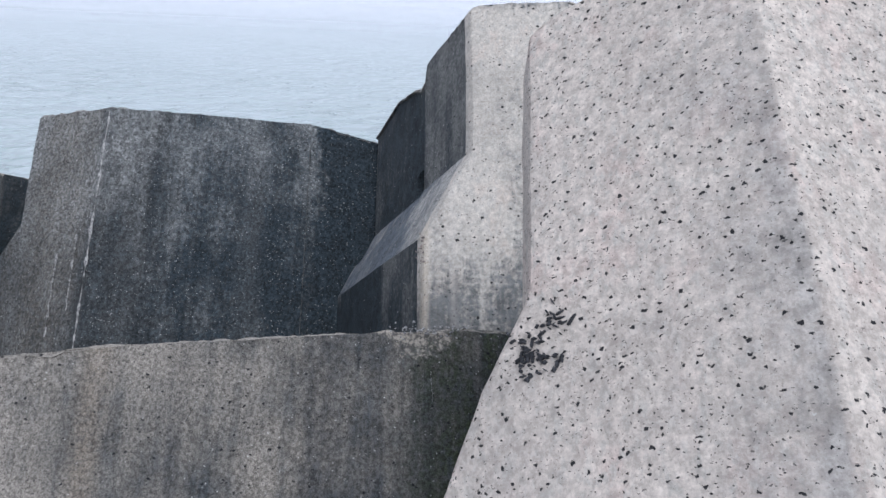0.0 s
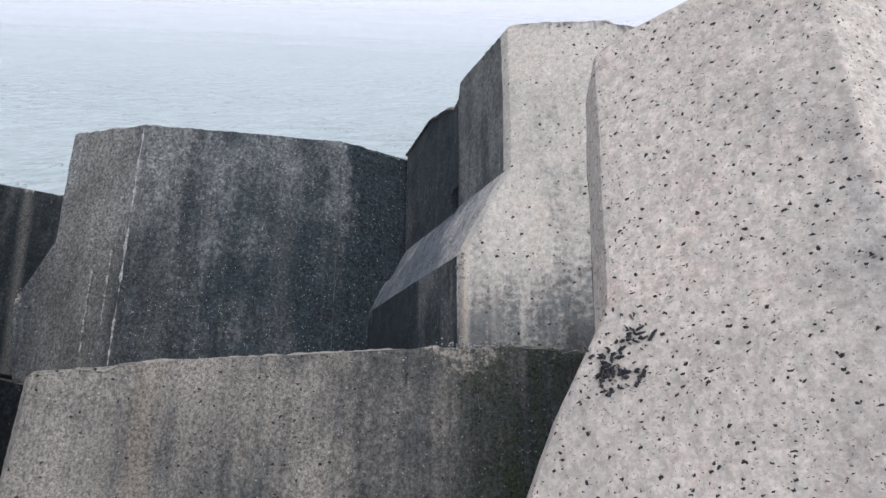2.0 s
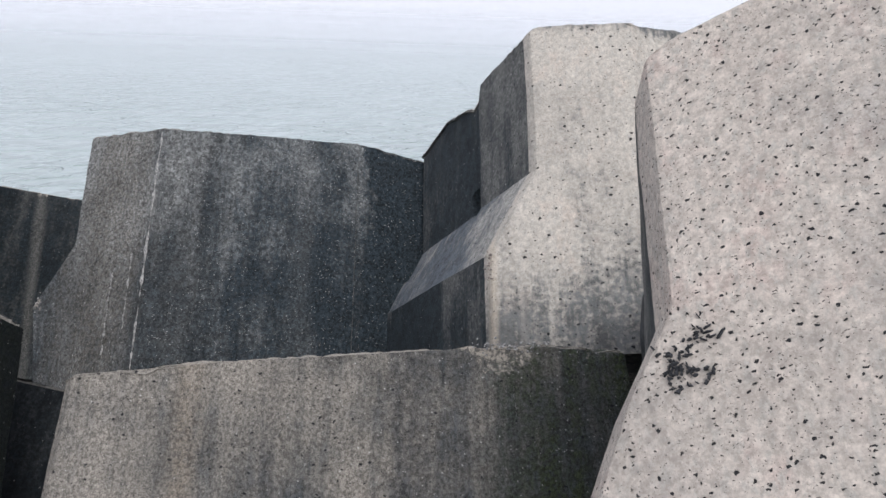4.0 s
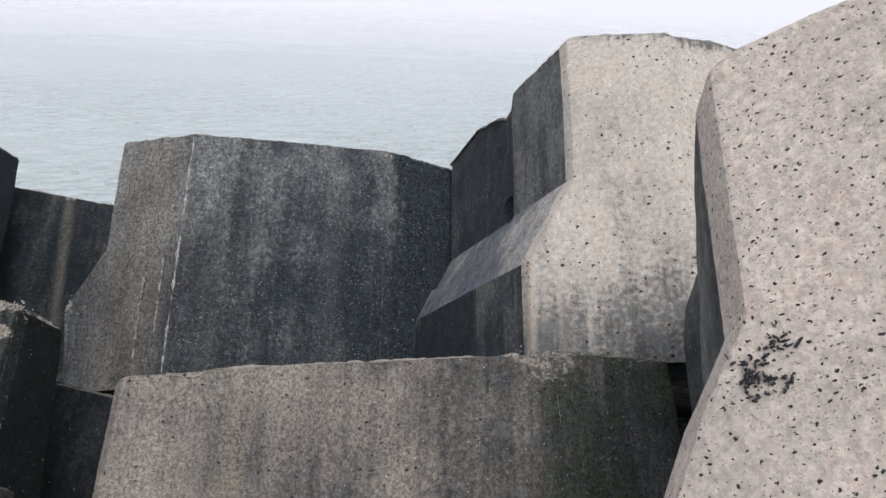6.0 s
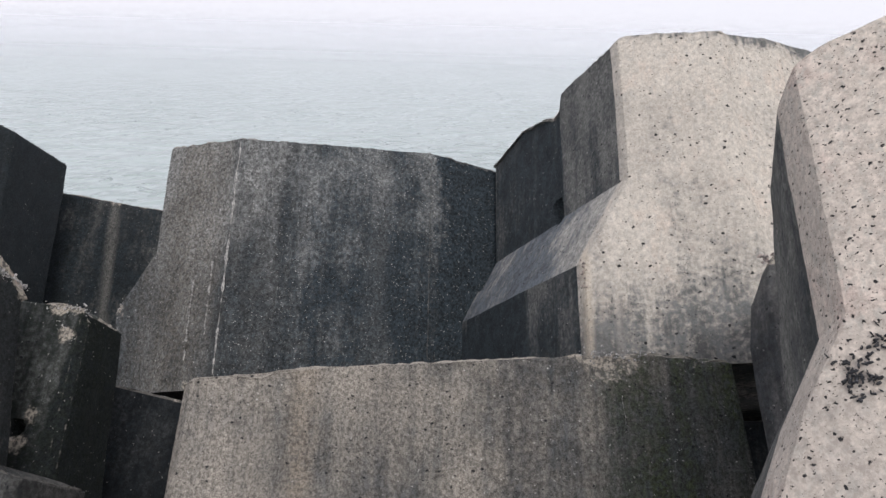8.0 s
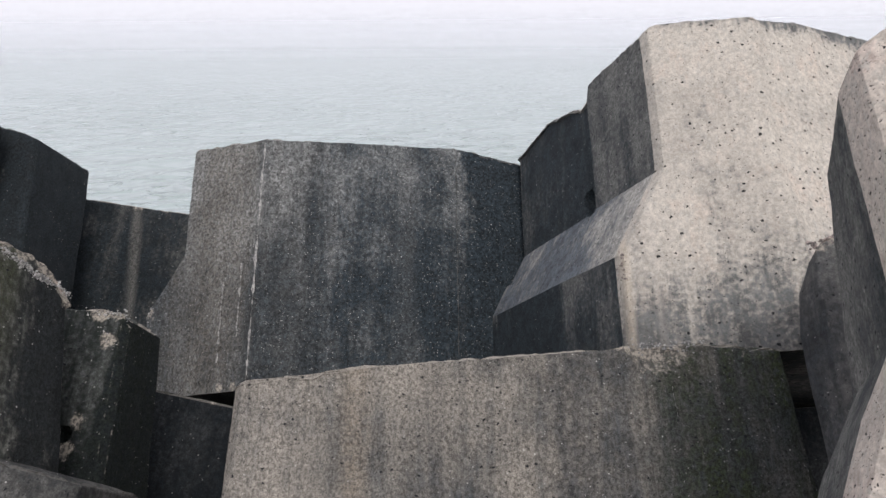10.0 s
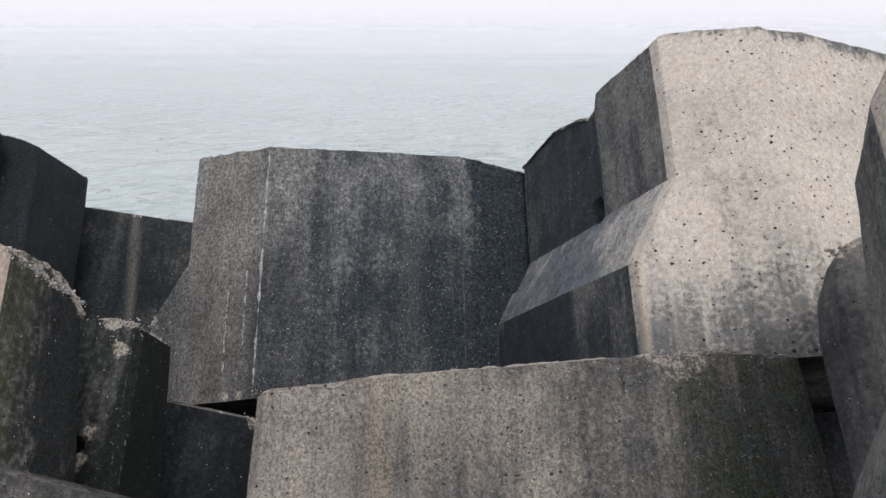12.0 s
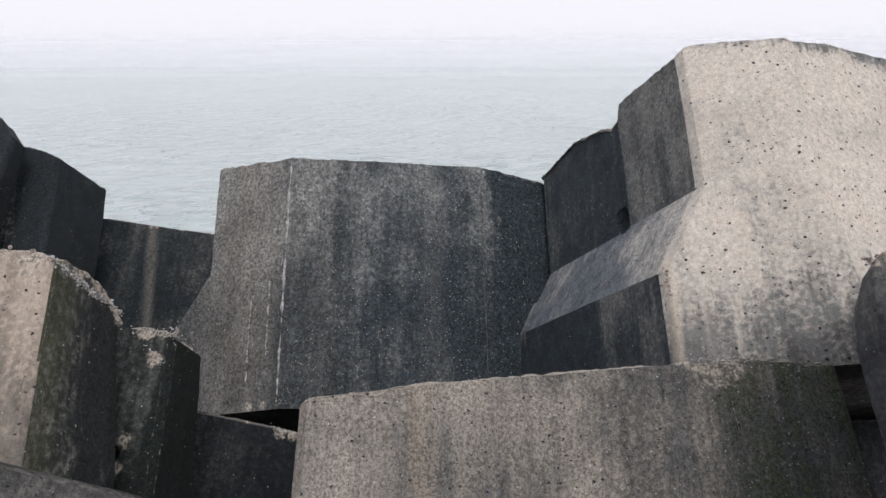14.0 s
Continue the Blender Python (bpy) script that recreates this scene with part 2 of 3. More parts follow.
# dust streaks, with the up-facing shelf's skylight painted in as a paler tone
LEDGE = concrete("dusty_lit_ledge_concrete", (0.375, 0.358, 0.325), (0.072, 0.082, 0.093), (0.255, 0.25, 0.236), (0.46, 0.74), pores=0.4, pits=40, streak=0.4, seed=6.4, washes=((1, 0.2, 0.6, 0.25), (1, 0.6, 1.0, -0.08)), grain_scale=50, grain=0.28, crisp=0.14, spotty=0.5, thin=0.4, grit=0.06, grit_scale=70)
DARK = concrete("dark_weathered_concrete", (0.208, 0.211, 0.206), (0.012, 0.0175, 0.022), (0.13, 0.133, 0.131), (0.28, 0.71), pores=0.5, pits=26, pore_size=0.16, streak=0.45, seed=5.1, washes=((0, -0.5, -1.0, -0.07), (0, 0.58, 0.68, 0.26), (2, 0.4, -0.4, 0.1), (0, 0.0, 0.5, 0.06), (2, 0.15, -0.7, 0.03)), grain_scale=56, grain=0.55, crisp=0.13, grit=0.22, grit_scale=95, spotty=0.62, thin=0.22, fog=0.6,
                bands=((0, -1.1, 0.5, (0.17, 0.149, 0.122), 0.5), (0, -0.55, 0.35, (0.14, 0.128, 0.11), 0.2), (0, 0.2, 0.12, (0.14, 0.14, 0.135), 0.25), (0, -0.45, 0.1, (0.012, 0.015, 0.018), 0.3)),
                chips=((-1.53, 0.44, -0.56, 0.05), (-0.96, 0.12, -1.11, 0.035), (-0.87, 0.06, -1.11, 0.035)))
BROWN = concrete("brown_grey_concrete", (0.29, 0.261, 0.222), (0.026, 0.031, 0.035), (0.2, 0.18, 0.154), (0.28, 0.74), pores=0.75, pits=36, pore_size=0.19, streak=0.5, seed=7.7, washes=((0, 0.1, 0.5, 0.08), (0, 0.55, 1.0, 0.08), (0, -0.2, -0.8, -0.06)), grain_scale=92, grain=0.5, crisp=0.15, grit=0.09, grit_scale=100, spotty=0.28, cream=0.06, thin=0.34, fog=0.4, moss=0.95, moss_side=(0, 0.5, 0.85), rim=0.8,
                 bands=((0, -0.5, 0.09, (0.29, 0.235, 0.175), 0.4), (0, -0.78, 0.12, (0.25, 0.228, 0.2), 0.3), (0, 0.27, 0.14, (0.03, 0.032, 0.036), 0.5), (0, -0.22, 0.08, (0.035, 0.036, 0.04), 0.35)),
                 chips=((0.60, 0.0, 0.135, 0.11), (0.68, 0.0, 0.14, 0.085), (0.5, 0.0, 0.135, 0.04), (1.0, 0.0, 0.145, 0.05), (0.9, 0.0, 0.145, 0.03), (-0.3, 0.0, 0.06, 0.03)))
# near-black of the added filler block stands for the gap's shade
BLACK = concrete("gap_dark_concrete", (0.066, 0.068, 0.069), (0.008, 0.0108, 0.013), (0.042, 0.044, 0.045), (0.34, 0.66), pores=0.4, pits=34, pore_size=0.16, streak=0.5, seed=9.2, grain_scale=80, grain=0.42, crisp=0.14, spotty=0.55, rim=0.25)
STREAKED = concrete("streaked_dark_concrete", (0.095, 0.094, 0.088), (0.010, 0.0135, 0.016), (0.055, 0.057, 0.057), (0.33, 0.66), pores=0.5, pits=26, pore_size=0.18, streak=0.45, seed=13.4, grain_scale=80, grain=0.45, crisp=0.14, spotty=0.7, rim=0.6, washes=((0, -0.2, -0.5, 0.2), (2, -0.2, -0.6, 0.1)), bands=((0, -0.04, 0.075, (0.19, 0.18, 0.16), 0.5, 0.2),), chips=((-0.04, 0.0, 0.01, 0.05), (0.2, 0.0, 0.01, 0.03), (0.5, 0.0, 0.01, 0.03)))
HOARY = concrete("hoary_dark_concrete", (0.2, 0.2, 0.19), (0.010, 0.0135, 0.016), (0.11, 0.113, 0.108), (0.38, 0.60), pores=0.5, pits=26, pore_size=0.2, streak=0.35, seed=14.8, grain_scale=80, grain=0.42, crisp=0.14, spotty=0.7, rim=0.12, washes=((0, -0.42, -0.15, 0.26, 0.2),))
MOTTLED = concrete("mottled_grey_concrete", (0.085, 0.083, 0.078), (0.013, 0.015, 0.016), (0.05, 0.049, 0.046), (0.38, 0.66), pores=0.5, pits=34, pore_size=0.18, streak=0.3, seed=18.1, grain_scale=70, grain=0.4, crisp=0.14, spotty=0.7, rim=0.15)
# second wash paints the shade of the slab's left facet
GREY = concrete("grey_slab_concrete", (0.19, 0.183, 0.171), (0.025, 0.028, 0.031), (0.14, 0.136, 0.128), (0.36, 0.80), pores=0.5, pits=34, pore_size=0.18, streak=0.5, seed=16.2, grain_scale=80, grain=0.25, crisp=0.14, spotty=0.5, rim=0.35, washes=((2, -0.05, -0.5, 0.1), (0, 0.03, 0.0, 0.14, 0.02)), chips=((0.05, 0.0, 0.02, 0.06),))
DAMP = concrete("damp_dark_concrete", (0.034, 0.036, 0.037), (0.005, 0.0066, 0.008), (0.02, 0.022, 0.023), (0.27, 0.58), pores=0.4, pits=34, streak=0.5, seed=10.6, grain_scale=60, grain=0.42, crisp=0.14, rim=0.3, chips=((0.2, 0.0, -0.01, 0.05), (0.27, 0.0, -0.02, 0.05), (0.0, 0.0, 0.0, 0.02)))
MOSSY = concrete("mossy_concrete", (0.37, 0.31, 0.255), (0.09, 0.082, 0.07), (0.28, 0.232, 0.188), (0.48, 0.8), pores=0.5, pits=40, streak=0.5, seed=11.9, grain_scale=60, grain=0.16, rim=0.6, fog=0.7, thin=0.4, tones=((0.40, 0.31, 0.25), (0.28, 0.25, 0.21)), washes=((2, -0.1, -0.6, 0.2),), bands=((0, -0.13, 0.05, (0.15, 0.13, 0.105), 0.5),), chips=((-0.06, 0.0, 0.03, 0.1), (-0.3, 0.0, 0.06, 0.14), (-0.5, 0.0, 0.06, 0.12)))
# moss and chips, with shade painted into the flank and its back crease
MOSSY_SIDE = concrete("mossy_shaded_concrete", (0.18, 0.178, 0.16), (0.009, 0.0105, 0.0115), (0.095, 0.097, 0.085), (0.38, 0.62), pores=0.4, pits=34, streak=0.4, seed=12.6, grain_scale=80, grain=0.45, crisp=0.14, grit=0.05, grit_scale=90, thin=0.25, spotty=0.75, washes=((1, 0.2, 0.32, 0.14, 0.15),), bands=((1, 0.06, 0.2, (0.062, 0.066, 0.034), 0.6), (1, 0.46, 0.05, (0.008, 0.009, 0.01), 0.6)), rim=0.9, chips=((0.0, 0.05, 0.02, 0.05), (0.02, 0.17, 0.02, 0.06), (0.03, 0.3, 0.0, 0.07), (0.04, 0.42, -0.05, 0.06), (0.045, 0.45, -0.1, 0.04)))
# first wash paints shade on the right facet, which turns away
CRUSTED = concrete("crusted_dark_concrete", (0.085, 0.088, 0.086), (0.006, 0.0078, 0.0092), (0.034, 0.037, 0.036), (0.35, 0.58), pores=0.4, pits=34, streak=0.4, moss=0.12, seed=15.3, grain_scale=80, grain=0.45, crisp=0.14, grit=0.05, grit_scale=90, thin=0.3, spotty=0.75, rim=0.85, washes=((0, -0.06, 0.0, 0.3, 0.06), (2, -0.15, -0.4, 0.05)),
                   chips=((-0.14, 0.0, 0.0, 0.05), (-0.06, 0.0, -0.01, 0.035), (-0.08, 0.0, -0.13, 0.045), (-0.02, 0.15, 0.0, 0.03), (-0.16, 0.0, -0.62, 0.05), (-0.12, 0.0, -0.5, 0.04)))
PEBBLE = crust("bared_pebbles", (0.40, 0.33, 0.29), (0.10, 0.09, 0.09))
DULL = crust("dull_lime_run", (0.12, 0.118, 0.112), (0.05, 0.05, 0.05))
SALT = crust("lime_bloom", (0.5, 0.48, 0.45), (0.14, 0.14, 0.14))
LICHEN = crust("black_lichen", (0.02, 0.021, 0.024), (0.06, 0.06, 0.065))
WATER, RUBBLE = sea_water(), rubble_stone()


# ---- shapes ----
# the armour layer as a whole, leaning a little against the level sea
SITE = pose(0, 0, EYE, TILT, LEAN, TURN) @ pose(0, 0, EYE, -18.0, -1.0, 0.0).inverted()


def mesh_object(name, bm, material, smooth=True):
    me = bpy.data.meshes.new(name)
    bm.to_mesh(me)
    bm.free()
    me.materials.append(material)
    me.polygons.foreach_set("use_smooth", [smooth] * len(me.polygons))
    return new(name, me)


def part(name, bm, material, parent, label=""):
    ob = mesh_object(name, bm, material)
    ob.parent = parent
    return tagged(ob, label) if label else ob


def at(pairs, x):
    """Value at x of a broken line given as (x, value) pairs."""
    return float(np.interp(x, [p[0] for p in pairs], [p[1] for p in pairs]))


def outline(corners, step, worn):
    """A closed plan outline: corners worn to small chamfers, sides cut into steps."""
    n, pts = len(corners), []
    for i in range(n):
        p, a, b = (Vector(corners[j % n]) for j in (i, i - 1, i + 1))
        pts += [p + (a - p).normalized() * worn, p + ((a - p).normalized() + (b - p).normalized()) * worn * 0.28, p + (b - p).normalized() * worn]
    ring = []
    for i, p in enumerate(pts):
        q = pts[(i + 1) % len(pts)]
        ring.append((p, q))
    return ring


def armour_block(name, material, where, levels, crest, run=((0, 0),), step=0.024, worn=0.012, rough=0.004, chip=0.03, dents=(), seed=0, raise_from=None, side=None, facing=-1, shelf=None, crumble=0.0, rake=0.0, recess=None):
    """A cast armour unit. levels: (height, plan corners) from the foot up, all with as many corners, first corner at
    the front's left, going
    right and round the back. crest: (x, height) along the top of the front face; run: (y, rise) from front to back.
    dents: (x, y, z, radius, depth).
    side: a second, darker surface, stain with painted shade, for the flank on the facing side; shelf: its up-facing
    part, painted brighter."""
    zs = []
    for (z0, c0), (z1, c1) in zip(levels, levels[1:]):
        m = max(1, round(abs(z1 - z0) / step))
        for i in range(m):
            f = i / m
            zs.append((z0 + (z1 - z0) * f, [Vector(a).lerp(Vector(b), f) for a, b in zip(c0, c1)]))
    zs.append((levels[-1][0] - 0.012, [Vector(c) for c in levels[-1][1]]))
    zs.append((levels[-1][0], [Vector(c) for c in levels[-1][1]]))
    top, low = levels[-1][0], raise_from if raise_from is not None else levels[-2][0]
    base = outline([tuple(c) for c in levels[-1][1]], step, worn)
    counts = [max(1, round((q - p).length / step)) for p, q in base]

    def ring_of(corners, shrink=0.0):
        mid = sum((Vector(c) for c in corners), Vector((0, 0))) / len(corners)
        out = []
        for (p, q), m in zip(outline([tuple(c) for c in corners], step, worn), counts):
            for i in range(m):
                v = p.lerp(q, i / m)
                if shrink:
                    away = mid - v
                    v = v + away.normalized() * min(shrink, away.length * 0.999)
                out.append(v)
        return out

    bm = bmesh.new()
    wear_light = bm.verts.layers.float.new("wear_light")

    def lift(v, z):
        w = min(1.0, max(0.0, (z - low) / (top - low)))
        return z + rake * v.y * (1 - w) * min(1.0, max(0.0, (z - levels[0][0]) / 0.4)) + w * (at(crest, v.x) - top + at(run, v.y))

    grid = []
    for z, corners in zs:
        grid.append([bm.verts.new((v.x, v.y, lift(v, z))) for v in ring_of(corners)])
    last = zs[-1][1]
    # rounded rim, then the top
    for v in grid[-1]:
        v.co.z -= worn
    for shrink, rise in ((worn * 0.35, -worn * 0.35), (worn, 0.0), (0.05, 0.0), (0.09, 0.002), (0.15, 0.004), (0.25, 0.004), (0.4, 0.0), (0.7, 0.0)):
        grid.append([bm.verts.new((v.x, v.y, lift(v, top) + rise)) for v in ring_of(last, shrink)])
    for a, b in zip(grid, grid[1:]):
        n = len(a)
        for i in range(n):
            j = (i + 1) % n
            bm.faces.new((a[i], a[j], b[j], b[i]))
    bm.faces.new(grid[-1])
    bm.faces.new(list(reversed(grid[0])))
    bm.normal_update()
    # shaded copy goes on the flank, lighter copy on its up-facing shelf
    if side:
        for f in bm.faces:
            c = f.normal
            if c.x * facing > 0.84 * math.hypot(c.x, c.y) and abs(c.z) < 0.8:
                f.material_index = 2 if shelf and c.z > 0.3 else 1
    shift = Vector((seed * 3.1, seed * 1.3, seed * 7.7))
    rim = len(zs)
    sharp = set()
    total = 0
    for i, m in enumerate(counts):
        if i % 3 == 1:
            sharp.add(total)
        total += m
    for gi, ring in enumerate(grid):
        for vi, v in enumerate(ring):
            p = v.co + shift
            # rim and arris weight: wear plus painted edge light
            v[wear_light] = 1.0 if abs(gi - rim) <= 1 else (0.48 if vi in sharp else 0.0)
            d = rough * noise.noise(p * 7) + 0.35 * rough * noise.noise(p * 22) + 0.012 * noise.noise(p * 1.3)
            near = max(0.0, 1 - abs(gi - rim) / 2.5)
            if near and chip:
                bite = max(0.0, noise.noise(p * 5.0) + 0.5 * noise.noise(p * 14) - 0.12)
                d -= near * (chip * bite + 0.3 * chip * abs(noise.noise(p * 21)))
            if crumble and near:
                d -= near * crumble * max(0.0, noise.noise(p * 17) + 0.8 * noise.noise(p * 38) + 0.15)
            for x, y, z, rad, deep in dents:
                s = (v.co - Vector((x, y, z))).length / rad
                if s < 1:
                    d -= deep * (1 - s ** 4)
            if recess and v.co.y > recess[0] and v.normal.x < -0.5 and v.co.z > 0.1:
                d -= recess[1]
            v.co += v.normal * d
    ob = mesh_object(name, bm, material)
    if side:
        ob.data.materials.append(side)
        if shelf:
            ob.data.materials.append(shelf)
    ob.data.set_sharp_from_angle(angle=radians(20))
    ob.matrix_world = SITE @ where
    return ob


def seam(parent, x0, z0, x1, z1, y0, width, material, label, seed, gaps=0.25, y1=None, name="lime_seam", ragged=1.0):
    """A ragged raised line of lime along a casting seam."""
    rnd = random.Random(seed)
    bm = bmesh.new()
    n = 170
    prev = None
    for i in range(n + 1):
        f = i / n
        x = x0 + (x1 - x0) * f + 0.006 * noise.noise((f * 9, seed, 0))
        z = z0 + (z1 - z0) * f
        y = y0 + ((y0 if y1 is None else y1) - y0) * f
        w = width * max(0.0, 0.85 - 0.45 * ragged + 0.9 * ragged * noise.noise((f * 9, seed, 3)) + 0.6 * ragged * noise.noise((f * 34, seed, 7)) - (gaps if rnd.random() < 0.3 else 0))
        row = [bm.verts.new((x - w, y + 0.004, z)), bm.verts.new((x - w * 0.2, y - 0.004 - 0.003 * rnd.random(), z)), bm.verts.new((x + w * (0.6 + 0.5 * rnd.random()), y + 0.004, z))]
        if prev:
            for a in (0, 1):
                bm.faces.new((prev[a], prev[a + 1], row[a + 1], row[a]))
        prev = row
    bmesh.ops.recalc_face_normals(bm, faces=bm.faces)
    return part(name, bm, material, parent, label)


# ---- sea and the breakwater's bed ----
def sea_sheet():
    bm = bmesh.new()
    xs = [-4500, -1500, -500, -200] + [x * 10 for x in range(-12, 13)] + [200, 500, 1500, 4500]
    ys = [-4500, -1000, -100] + [y * 5 for y in range(0, 25)] + [140, 180, 250, 400, 800, 1500, 3000, 4500]
    g = [[bm.verts.new((x, y, 0.03 * noise.noise((x * 0.1, y * 0.2, 0)))) for x in xs] for y in ys]
    for a, b in zip(g, g[1:]):
        for i in range(len(xs) - 1):
            bm.faces.new((a[i], a[i + 1], b[i + 1], b[i]))
    return tagged(mesh_object("water", bm, WATER), "calm pale grey-green sea with small ripples in mist", "sea", kind="structure")


def bed_sheet():
    bm = bmesh.new()
    xs = np.linspace(-14, 14, 57)
    ys = np.concatenate([np.linspace(-8, 0, 9), np.linspace(0.4, 13, 32)])
    profile = [(-8, 3.3), (0.3, 3.25), (1.8, 2.35), (4.2, 2.2), (6.0, 1.7), (13, -2.5)]
    g = [[bm.verts.new((x, y, at(profile, y) + 0.18 * noise.noise((x * 1.6, y * 1.6, 0)))) for x in xs] for y in ys]
    for a, b in zip(g, g[1:]):
        for i in range(len(xs) - 1):
            bm.faces.new((a[i], a[i + 1], b[i + 1], b[i]))
    return tagged(mesh_object("ground", bm, RUBBLE), "dark rubble bed under the armour blocks", "rubble bed", kind="structure")


sea_sheet()
bed_sheet()


def unit_plan(x0, x1, left=(0.25, 0.45, 0.9), right=(0.25, 0.45, 0.9), bevel=0.045, depth=1.1):
    """Plan of a unit: front face from x0 to x1, small bevels, sides splayed by (out, at depth), straight on to the back."""
    return [(x0, 0), (x1, 0), (x1 + bevel * 0.8, bevel), (x1 + right[0], right[1]), (x1 + right[2] * 0.5, depth),
            (x0 - left[2] * 0.5, depth), (x0 - left[0], left[1]), (x0 - bevel * 0.8, bevel)]


GROUP = "concrete armour blocks of the breakwater"


def block_tag(ob, label):
    return tagged(ob, label, "armour block", GROUP)


# near pale block beside the walker
L, LT, R = (0.31, 0.55, 0.3), (0.2, 0.38, 0.3), (0.3, 0.32, 0.4)
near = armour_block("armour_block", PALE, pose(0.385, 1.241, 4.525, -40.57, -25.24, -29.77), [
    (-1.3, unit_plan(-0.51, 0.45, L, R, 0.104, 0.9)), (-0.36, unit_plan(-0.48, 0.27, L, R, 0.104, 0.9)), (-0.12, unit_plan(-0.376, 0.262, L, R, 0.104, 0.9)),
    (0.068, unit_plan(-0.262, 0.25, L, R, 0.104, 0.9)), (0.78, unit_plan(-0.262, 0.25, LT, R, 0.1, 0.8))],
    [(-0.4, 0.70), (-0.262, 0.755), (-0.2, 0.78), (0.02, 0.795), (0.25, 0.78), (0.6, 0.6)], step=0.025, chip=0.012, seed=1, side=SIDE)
block_tag(near, "pale pinkish-grey concrete armour block dotted with small dark air holes")

# pale block, flared ledge along its side; stain and painted shade darken that side
L, R = (0.86, 1.5, 1.5), (0.78, 0.50, 1.6)
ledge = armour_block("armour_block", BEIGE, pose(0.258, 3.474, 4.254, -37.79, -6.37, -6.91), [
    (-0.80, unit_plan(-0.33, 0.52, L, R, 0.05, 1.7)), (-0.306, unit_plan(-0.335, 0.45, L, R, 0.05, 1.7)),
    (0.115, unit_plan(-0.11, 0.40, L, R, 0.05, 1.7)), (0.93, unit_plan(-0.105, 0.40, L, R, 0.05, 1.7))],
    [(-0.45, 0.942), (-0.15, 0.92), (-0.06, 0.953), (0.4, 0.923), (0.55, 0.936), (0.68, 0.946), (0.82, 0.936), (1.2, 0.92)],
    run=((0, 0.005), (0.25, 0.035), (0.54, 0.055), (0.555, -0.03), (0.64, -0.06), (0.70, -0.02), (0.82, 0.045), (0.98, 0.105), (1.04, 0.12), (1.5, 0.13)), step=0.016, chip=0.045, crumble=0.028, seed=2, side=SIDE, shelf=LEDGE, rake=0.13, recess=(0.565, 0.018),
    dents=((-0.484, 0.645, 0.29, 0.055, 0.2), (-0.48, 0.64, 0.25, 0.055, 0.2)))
block_tag(ledge, "beige-grey concrete armour block with a flared ledge and a dark side of stain and painted shade")

# broad dark block in the middle
def broad(x0, x1, lx, ly, rx, ry, depth):
    return [(x0, 0), (x1, 0), (rx, ry), (rx - 0.1, depth), (lx + 0.1, depth), (lx, ly)]
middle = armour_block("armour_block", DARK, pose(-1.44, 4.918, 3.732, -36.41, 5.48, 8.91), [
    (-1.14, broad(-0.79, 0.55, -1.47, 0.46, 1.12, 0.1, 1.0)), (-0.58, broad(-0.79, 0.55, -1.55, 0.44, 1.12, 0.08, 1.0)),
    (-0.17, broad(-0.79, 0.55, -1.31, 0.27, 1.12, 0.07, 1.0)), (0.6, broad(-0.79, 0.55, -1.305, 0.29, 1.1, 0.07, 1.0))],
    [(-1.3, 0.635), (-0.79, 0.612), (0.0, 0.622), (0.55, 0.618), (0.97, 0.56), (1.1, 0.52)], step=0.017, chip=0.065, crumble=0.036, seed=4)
block_tag(middle, "broad dark weathered concrete armour block with white lime seams")
seam(middle, -0.79, 0.57, -0.79, -1.1, -0.005, 0.014, SALT, "white lime bloom along the casting seam", 1, 0.15)
seam(middle, -1.0, -0.42, -1.0, -0.95, 0.105, 0.012, SALT, "short pale lime run", 7, 0.3, 0.13, name="lime_run")
seam(middle, -0.88, -0.3, -0.88, -0.8, 0.035, 0.010, SALT, "short pale lime run", 8, 0.3, 0.05, name="lime_run")
seam(middle, 0.55, 0.45, 0.55, -0.9, -0.003, 0.005, DULL, "thin pale lime run", 2, name="lime_run")

# low block in front
front = armour_block("armour_block", BROWN, pose(-0.678, 2.453, 3.774, -39.32, 3.73, 5.87), [
    (-1.25, [(-0.96, 0), (0.5, 0), (1.27, 0.06), (1.2, 0.95), (-0.9, 0.95), (-1.03, 0.05)]),
    (-0.7, [(-0.92, 0), (0.5, 0), (1.205, 0.05), (1.12, 0.95), (-0.9, 0.95), (-0.96, 0.04)]),
    (-0.4, [(-0.905, 0), (0.5, 0), (1.168, 0.05), (1.08, 0.95), (-0.9, 0.95), (-0.942, 0.04)]),
    (0.1, [(-0.905, 0), (0.5, 0), (1.12, 0.05), (1.06, 0.95), (-0.9, 0.95), (-0.94, 0.04)])],
    [(-0.95, -0.025), (-0.9, -0.01), (-0.51, 0.042), (0.066, 0.094), (0.74, 0.156), (1.09, 0.146)], step=0.018, chip=0.03, seed=5, raise_from=-0.9, crumble=0.018,
    dents=((0.6, 0, 0.12, 0.09, 0.016), (0.72, 0, 0.14, 0.07, 0.016), (1.0, 0.03, 0.14, 0.05, 0.015), (0.87, 0.03, 0.15, 0.03, 0.012)))
block_tag(front, "low brown-grey concrete armour block with a chipped pale top edge")

seam(front, -0.165, -0.17, -0.187, -0.225, -0.002, 0.005, SALT, "small white scratch", 11, 0.0, name="scratch")
seam(front, 0.66, -0.02, 0.67, -0.13, 0.012, 0.004, SALT, "thin white scratch", 12, 0.0, name="scratch")

# blocks at the far side
def plain(x0, x1, depth, left=0.1, right=0.1, b=0.03):
    return [(x0, 0), (x1 - b * 0.5, 0), (x1 + b * 0.4, b), (x1 + right, depth), (x0 - left, depth), (x0 - 0.02, 0.03)]
